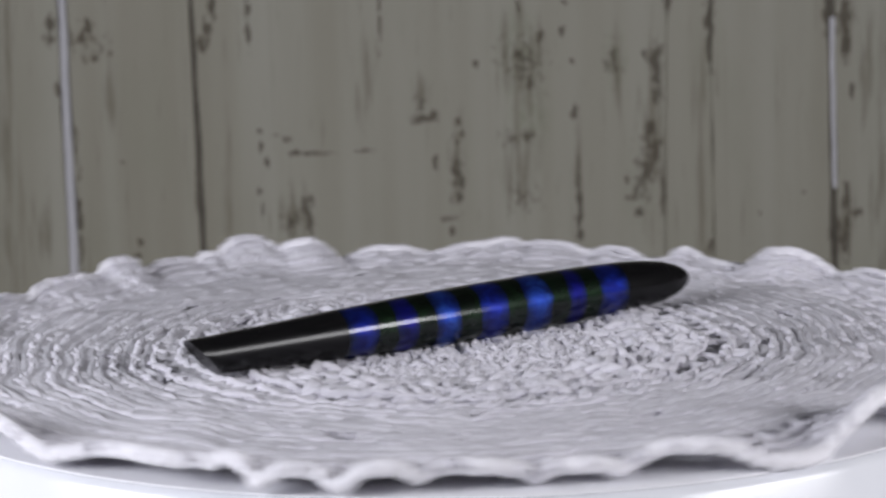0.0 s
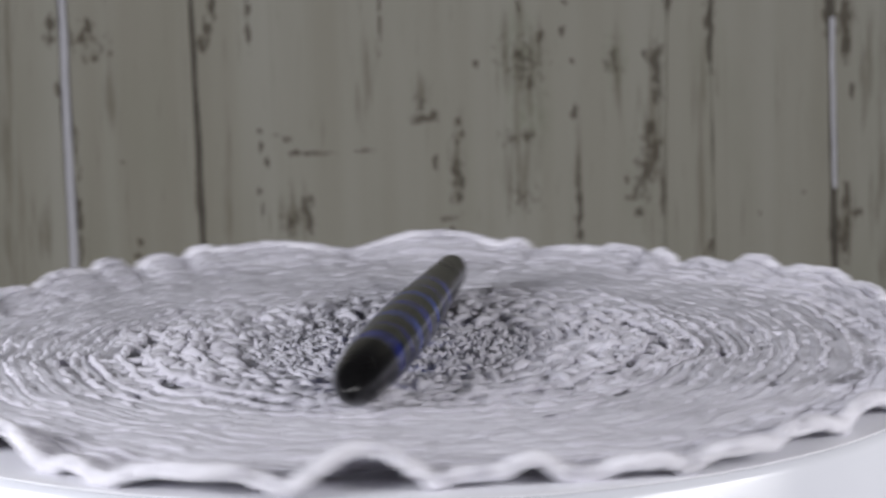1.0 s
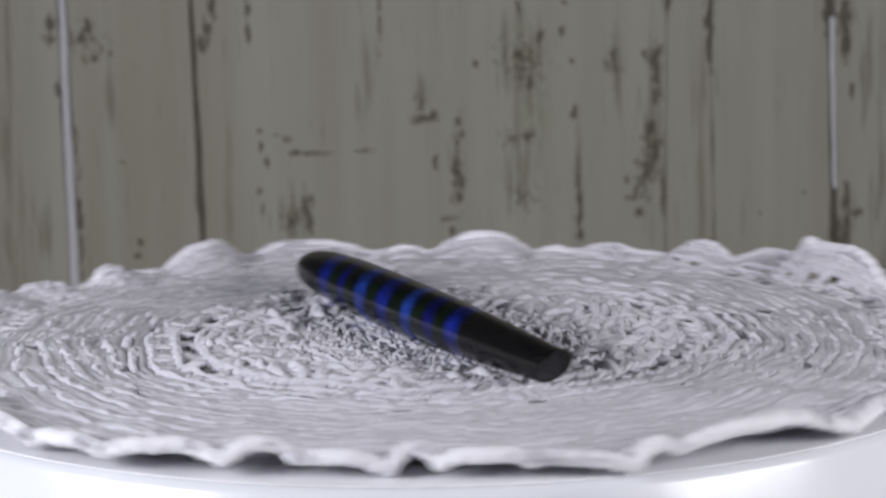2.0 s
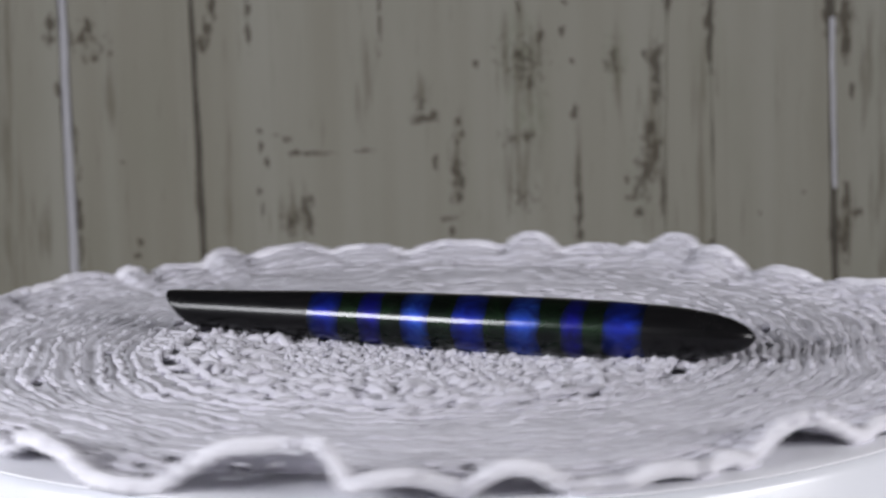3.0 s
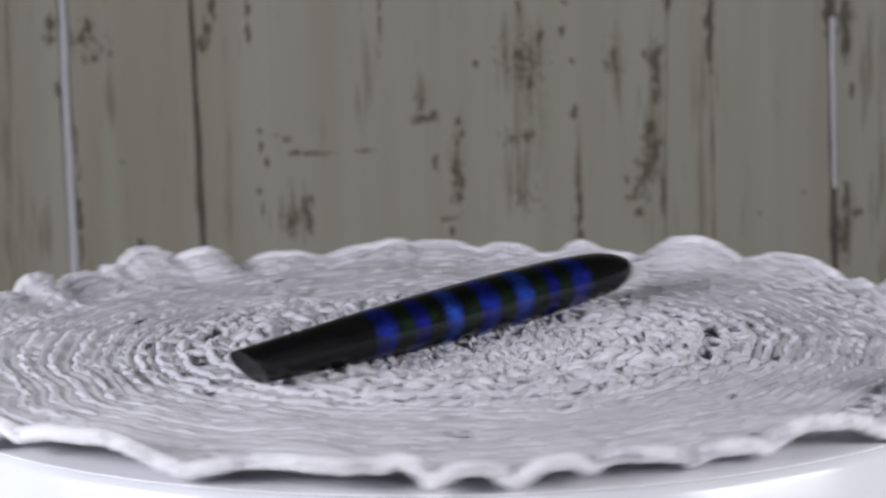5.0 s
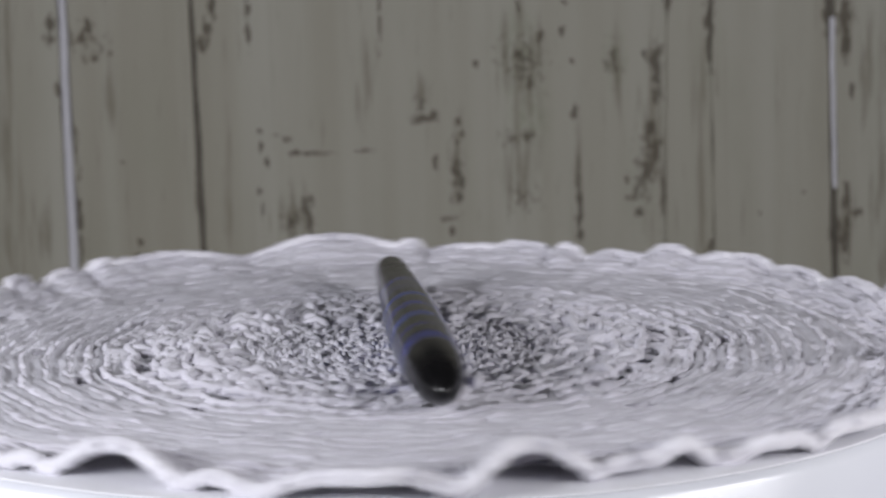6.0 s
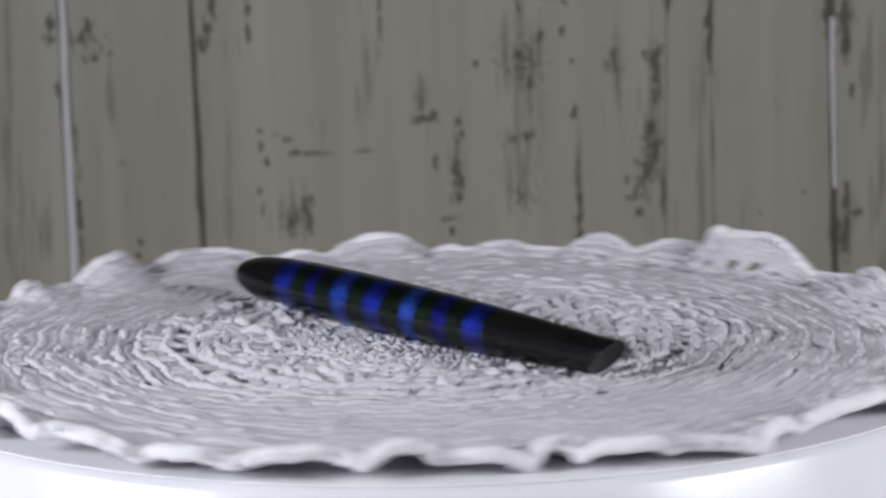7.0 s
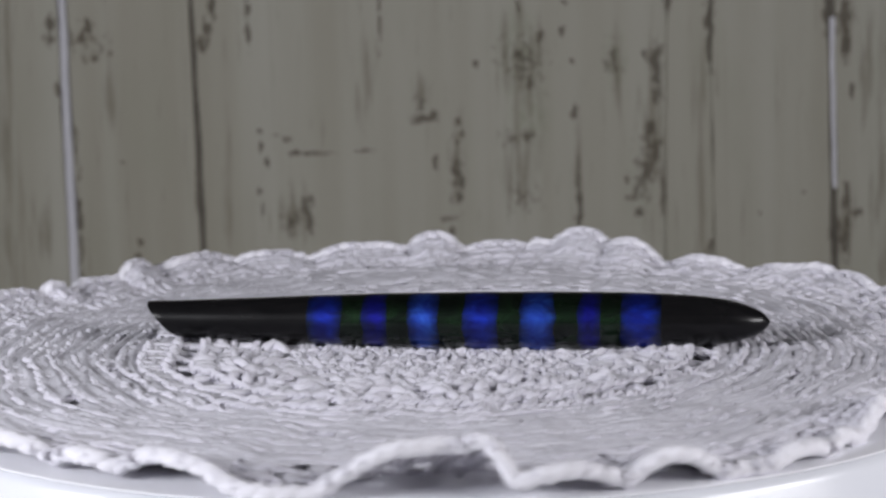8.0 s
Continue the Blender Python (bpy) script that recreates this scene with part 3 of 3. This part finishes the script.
def pen_ring(name, s0, s1, material, parent, label="", cut=False, tip=False, wavy=False):
    steps, n = 56, max(4, int((s1 - s0) / 1.2))
    verts, faces = [], []
    for k in range(n + 1):
        f = k / n
        for i in range(steps):
            a = 2 * math.pi * i / steps
            start = s0
            if cut:
                # the end is cut aslant, longest at the top
                start = s0 + 7.5 * (1 - math.sin(a)) / 2 + 0.5 * max(0.0, math.sin(a)) ** 6
            s = start + (s1 - start) * f
            if wavy:
                s += (1 - f) * edge_wave(s0, a) + f * edge_wave(s1, a)
            if tip:
                s = s0 + (s1 - s0) * math.sin(f * math.pi / 2)
            r = pen_radius(s)
            if cut and k == 0:
                r *= 0.97
            verts.append(pen_place(s, a, r))
    for k in range(n):
        for i in range(steps):
            j = (i + 1) % steps
            faces.append((k * steps + i, (k + 1) * steps + i, (k + 1) * steps + j, k * steps + j))
    # end faces with corners of their own, so that the skin shades evenly
    for row in (0, n):
        start = len(verts)
        verts += verts[row * steps:(row + 1) * steps]
        faces.append(tuple(start + i for i in range(steps)))
    return link_mesh(name, verts, faces, material, parent, label)


def build_pen():
    base = new("pen")
    base.location = (0, 0, TOP)
    tagged(base, "slim black pen with blue and green bands on the doily", "pen")
    pen_ring("tail", -65.3, -26.0, BLACK, base, "black tapering end with a slanting cut", cut=True)
    stops = [-26.0, -17.7, -13.0, -7.2, -2.2, 4.7, 10.6, 18.5, 23.7, 31.6, 37.3, 42.2, 46.8, 56.0]
    kinds = [BLUE, GREEN, DEEP, GREEN, BRIGHT, GREEN, BLUE, GREEN, BRIGHT, GREEN, DEEP, GREEN, BLUE]
    for s0, s1, kind in zip(stops, stops[1:], kinds):
        blue = kind is not GREEN
        pen_ring("blue_band" if blue else "green_band", s0, s1, kind, base,
                 "clouded blue acrylic band" if blue else "very dark green acrylic band", wavy=True)
    pen_ring("nose", 56.0, 80.4, BLACK, base, "black rounded nose", tip=True)
    return base


pen = build_pen()

# ---------------------------------------------------------------- turning
TURN = [(0.0, 36.2), (0.3, -2.8), (0.4, -17.4), (0.5, -28.6), (0.6, -40.5), (0.7, -55.9), (0.8, -69.0), (1.0, -98.8), (1.2, -129.6),
        (1.5, -171.7), (1.7, -203.1), (2.8, -357.1), (3.0, -381.8), (3.2, -410.1), (3.4, -440.0), (3.5, -452.6), (3.9, -513.0),
        (4.1, -536.5), (4.3, -568.3), (4.5, -599.4), (4.7, -630.0), (5.8, -774.0), (6.0, -804.8), (6.2, -835.0), (6.3, -848.0),
        (6.5, -877.0), (7.0, -951.7), (7.4, -1013.0), (7.5, -1024.9), (7.6, -1036.0), (7.7, -1051.2), (7.9, -1079.6), (8.0, -1088.5)]


def motions():
    times = [i / 10 for i in range(81)]
    angles = np.interp(times, [t for t, a in TURN], [a for t, a in TURN])
    rows = [(t, pose(0, 0, TOP, 0, 0, float(a))) for t, a in zip(times, angles)]
    walk(turntable, rows)
    walk(doily, rows)
    walk(pen, rows)


motions()
